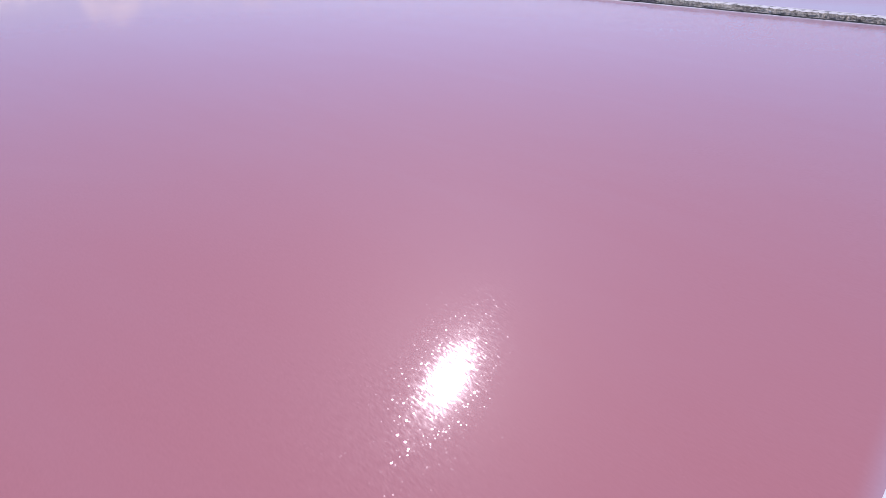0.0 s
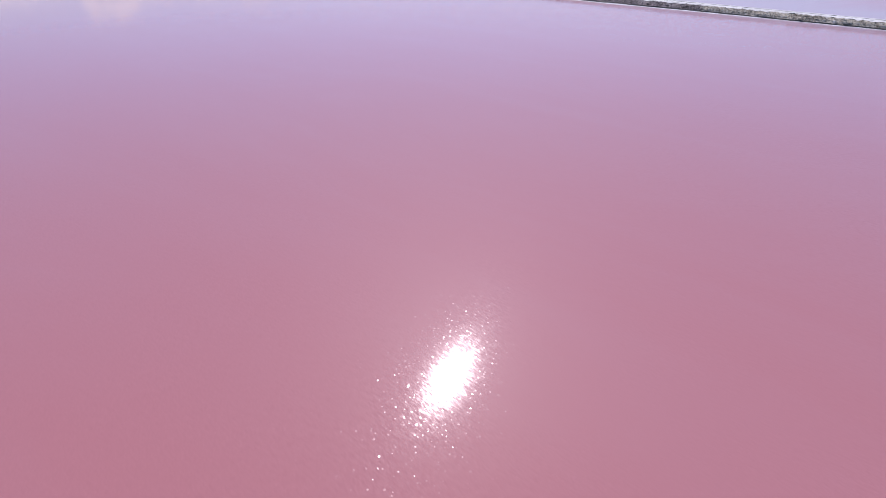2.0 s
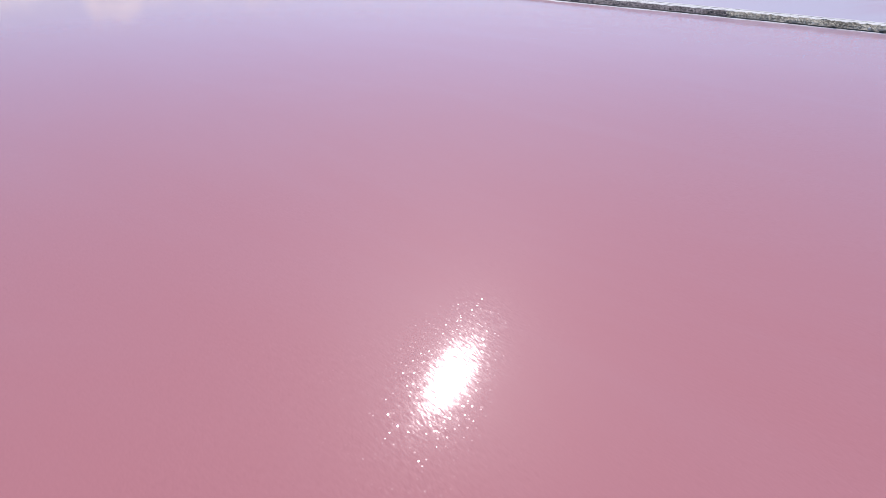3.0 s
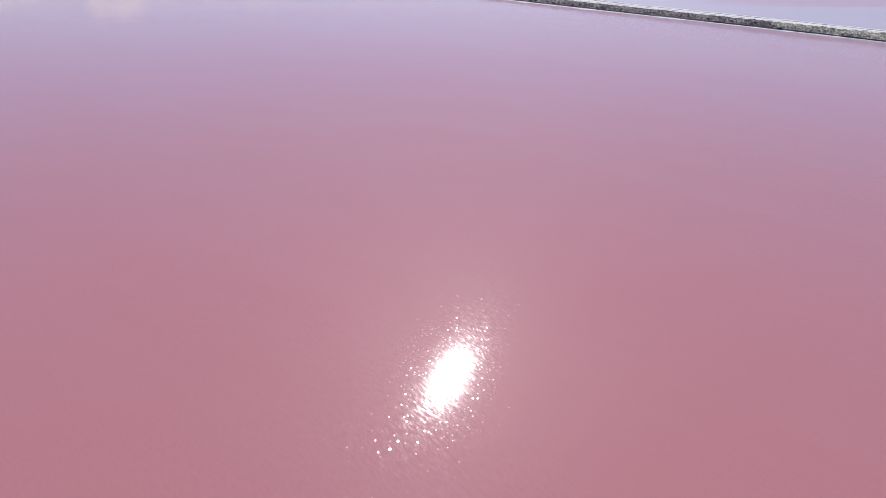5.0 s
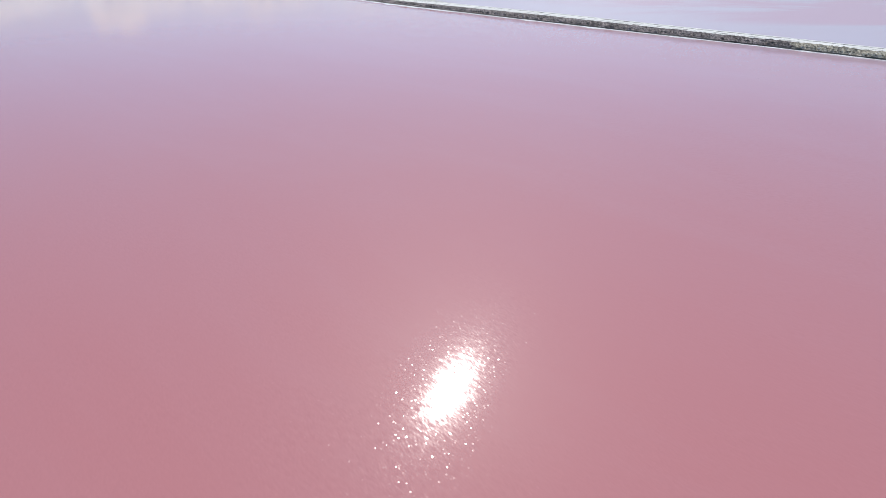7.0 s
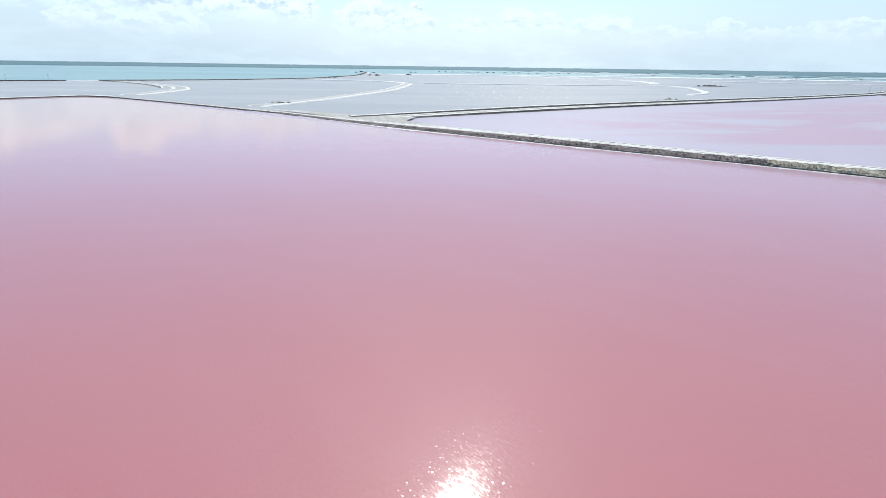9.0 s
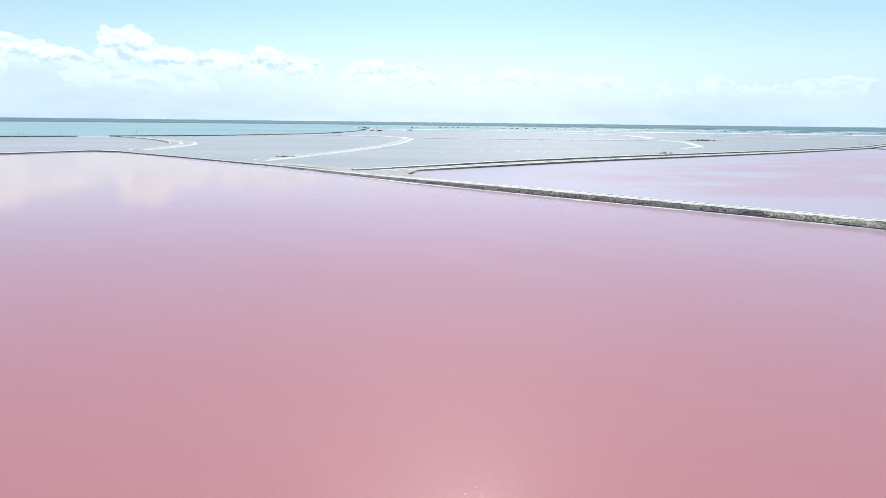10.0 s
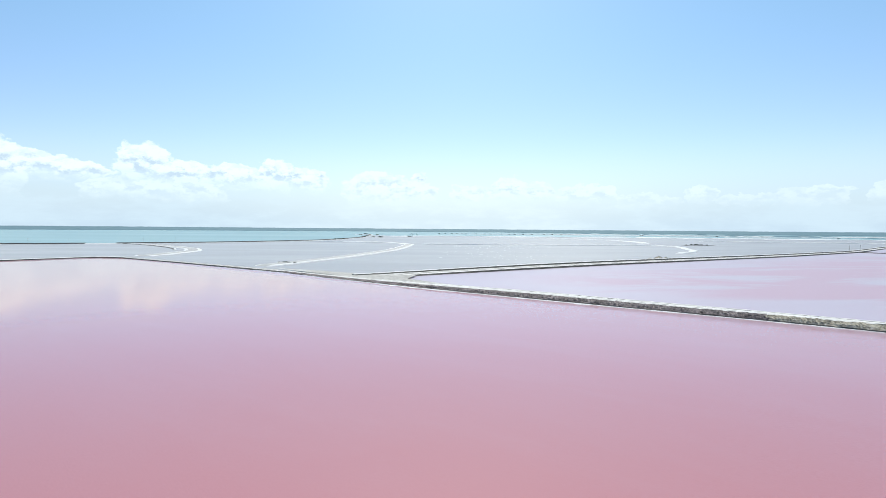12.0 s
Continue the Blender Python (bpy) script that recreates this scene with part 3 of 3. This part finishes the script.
# ---- mangrove shrubs ----
def shrub(seed, wide, tall):
    rnd = random.Random(seed)
    root = new("mangrove_shrub")
    for k in range(4):
        bm = bmesh.new()
        bmesh.ops.create_cone(bm, cap_ends=True, segments=6, radius1=0.16, radius2=0.05, depth=tall * 0.7)
        lean = pose(rnd.uniform(-0.3, 0.3) * wide, rnd.uniform(-0.25, 0.25) * wide, tall * 0.3, rnd.uniform(-25, 25), rnd.uniform(-25, 25), 0)
        bmesh.ops.transform(bm, matrix=lean, verts=bm.verts)
        part("stem", bm, BARK, root)
    bm = bmesh.new()
    lobes = [(rnd.uniform(-0.42, 0.42) * wide, rnd.uniform(-0.3, 0.3) * wide, tall * rnd.uniform(0.25, 0.65), rnd.uniform(0.18, 0.34) * wide) for _ in range(7)]
    for _ in range(420):
        x, y, z, r = rnd.choice(lobes)
        d = Vector((rnd.gauss(0, 1), rnd.gauss(0, 1), rnd.gauss(0, 0.8))).normalized() * r * rnd.uniform(0.5, 1.0)
        c = Vector((x + d.x, y + d.y, max(0.3, min(z + d.z * 0.75, tall))))
        k = rnd.uniform(0.25, 0.5) * max(1.0, wide / 7)
        m = Euler((rnd.uniform(0, 6.3), rnd.uniform(0, 6.3), rnd.uniform(0, 6.3))).to_matrix()
        vs = [bm.verts.new(c + m @ Vector(p) * k) for p in ((-0.6, -1, 0), (0.6, -0.6, 0.15), (0.5, 0.9, 0), (-0.5, 0.7, 0.2))]
        bm.faces.new(vs)
    part("crown", bm, LEAF, root)
    return tagged(root, "dark green mangrove shrub on a mud bank", "shrub", "mangrove shrubs")


plants = [shrub(11, 9.0, 4.2), shrub(12, 13.0, 4.8), shrub(13, 6.0, 3.4)]
DIKE_SHRUBS = [(-243, 1128, 0), (-240, 1160, 1), (-238, 1185, 0), (-233, 1290, 2), (-231, 1350, 2), (-232, 1420, 0), (-240, 1520, 1), (-250, 1620, 1), (-262, 1740, 1), (-275, 1880, 1),
               (-330, 2020, 1), (-300, 2060, 1), (-272, 2080, 1)]
POND_SHRUBS = [(-205, 1475, 1), (-190, 1480, 0), (-182, 1470, 1), (-110, 1640, 1), (-104, 1650, 0), (-120, 2300, 1), (-140, 2280, 1), (434, 899, 2), (446, 902, 0), (456, 905, 1), (462, 903, 0), (470, 897, 2),
               (-118, 366, 2), (-115, 366, 0), (-111.5, 365, 2), (-108, 365, 2)]
FAR_SHRUBS = [(70, 2620, 1), (95, 2650, 1), (340, 2580, 1), (365, 2570, 1), (520, 2600, 1), (560, 2590, 1), (600, 2560, 1), (640, 2550, 1), (-20, 2560, 1), (10, 2580, 1), (45, 2600, 1), (120, 2620, 1), (170, 2610, 1), (215, 2600, 1), (245, 2595, 1), (300, 2590, 1), (410, 2570, 1), (450, 2565, 1)]
SPOTS = DIKE_SHRUBS + POND_SHRUBS + FAR_SHRUBS
for i, (x, y, kind_of) in enumerate(SPOTS):
    rnd = random.Random(i)
    scale = 0.55 if y < 400 else 0.8 if y > 2500 else 0.6 if y < 1000 else rnd.uniform(0.6, 0.9)
    copy_thing(plants[kind_of], pose(x, y, 0.2, 0, 0, rnd.uniform(0, 360)) @ Matrix.Diagonal((scale, scale, scale * (0.6 if y < 400 else 0.75), 1)))
SEEDLING = copy_thing(plants[1], pose(-330, 2150, 0.2))
for p in plants:
    for o in list(p.children):
        bpy.data.objects.remove(o)
    bpy.data.objects.remove(p)
bank("islet_bar", [(418, 904), (434, 901), (459, 904), (478, 894), (492, 890)], [(-5, -0.9, BANK), (-3, 0.4, BANK), (3, 0.5, SAND), (5, -0.9, SAND)], 4.0, "low mud bar with shrubs in the grey pond", "mud bar", 0.6, taper=15.0)
# Broken belts of mangrove that stand in the lagoon before the coast. They share its glow for haze.
for belt, (first, last, far, high) in enumerate(((19, 50, 3350, 5.5), (7, 22, 3700, 4.5), (29, 50, 2800, 4.0))):
    arc = [(far * math.sin(radians(az)), far * math.cos(radians(az)) + 60 * math.sin(az)) for az in range(first, last + 1, 3)]
    bank("mangrove_belt", arc, [(-30, -0.9, WOODS), (-24, 0.5 * high, WOODS), (-8, high, WOODS), (10, 0.9 * high, WOODS), (24, -0.9, WOODS)], 14.0, "low belt of mangroves standing in the lagoon, haze as a faint glow", "mangroves", 2.5,
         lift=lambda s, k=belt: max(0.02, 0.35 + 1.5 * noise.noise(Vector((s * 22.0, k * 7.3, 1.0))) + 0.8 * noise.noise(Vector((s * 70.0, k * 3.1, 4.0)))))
# Broken shoals with low mangroves, far out between the ponds and the coast.
rnd = random.Random(21)
for k in range(20):
    az, far = radians(rnd.uniform(9, 42)), rnd.uniform(1950, 3050)
    x, y, half = far * math.sin(az), far * math.cos(az), rnd.uniform(25, 110)
    salt_line("shoal", [(x - half, y + rnd.uniform(0, 30)), (x, y), (x + half, y - rnd.uniform(0, 40))], rnd.uniform(12, 40), "low pale shoal with scattered mangroves far out", rnd.choice((SALT, SAND)), 8.0, 6.0)
    for _ in range(rnd.choice((0, 0, 1, 2))):
        copy_thing(SEEDLING, pose(x + rnd.uniform(-half, half), y, 0.3, 0, 0, rnd.uniform(0, 360)) @ Matrix.Diagonal((0.75, 0.75, 0.55, 1)))
salt_line("shoal_far", [(20, 2640), (330, 2590), (700, 2540)], 14.0, "far pale mud bar with shrubs", SAND)
salt_line("shoal_clump", [(-276, 1906), (-300, 2060), (-380, 2150)], 16.0, "mud bar with mangroves at the dike's end", SAND)


# ---- power poles ----
def power_pole():
    root = new("power_pole")
    bm = bmesh.new()
    bmesh.ops.create_cone(bm, cap_ends=True, segments=10, radius1=0.12, radius2=0.09, depth=8.4)
    bmesh.ops.translate(bm, verts=bm.verts, vec=(0, 0, 3.8))
    part("pole", bm, TIMBER, root)
    bm = bmesh.new()
    bmesh.ops.create_cube(bm, size=1.0)
    bmesh.ops.scale(bm, verts=bm.verts, vec=(2.2, 0.14, 0.16))
    bmesh.ops.bevel(bm, geom=bm.edges[:], offset=0.02, affect="EDGES")
    bmesh.ops.translate(bm, verts=bm.verts, vec=(0, 0.17, 7.4))
    part("crossarm", bm, TIMBER, root)
    for x in (-1.0, 0.0, 1.0):
        bm = bmesh.new()
        bmesh.ops.create_cone(bm, cap_ends=True, segments=8, radius1=0.08, radius2=0.05, depth=0.28)
        bmesh.ops.translate(bm, verts=bm.verts, vec=(x, 0.17 if x else 0.0, 7.6 if x else 8.1))
        part("insulator", bm, SALT, root)
    return tagged(root, "weathered timber power pole with one crossarm", "power pole", "power poles along the dikes")


first = power_pole()
first.matrix_world = pose(-579, 702, 0.95, 0, 0, 30)
for x, y, z in ((-539, 725, 0.95), (-464, 780, 0.95), (-430, 808, 0.95), (-334, 928, 0.95), (517, 640, 1.2), (554, 668, 1.2)):
    copy_thing(first, pose(x, y, z, 0, 0, 30))

# An excavated mound beside the cross dike.
for x, y, w, h in ((185, 449, 3.6, 1.3), (196, 456, 6.0, 2.6), (204, 460, 4.0, 1.7)):
    me = heap_mesh(int(x), 0.2)
    me.materials.append(SPOIL)
    mound = new("earth_mound", me)
    mound.matrix_world = pose(x, y, 0.3, 0, 0, 30) @ Matrix.Diagonal((w, w * 0.7, h, 1))
    tagged(mound, "excavated grey earth mound beside the cross dike", "earth mound", "earth mounds by the cross dike")
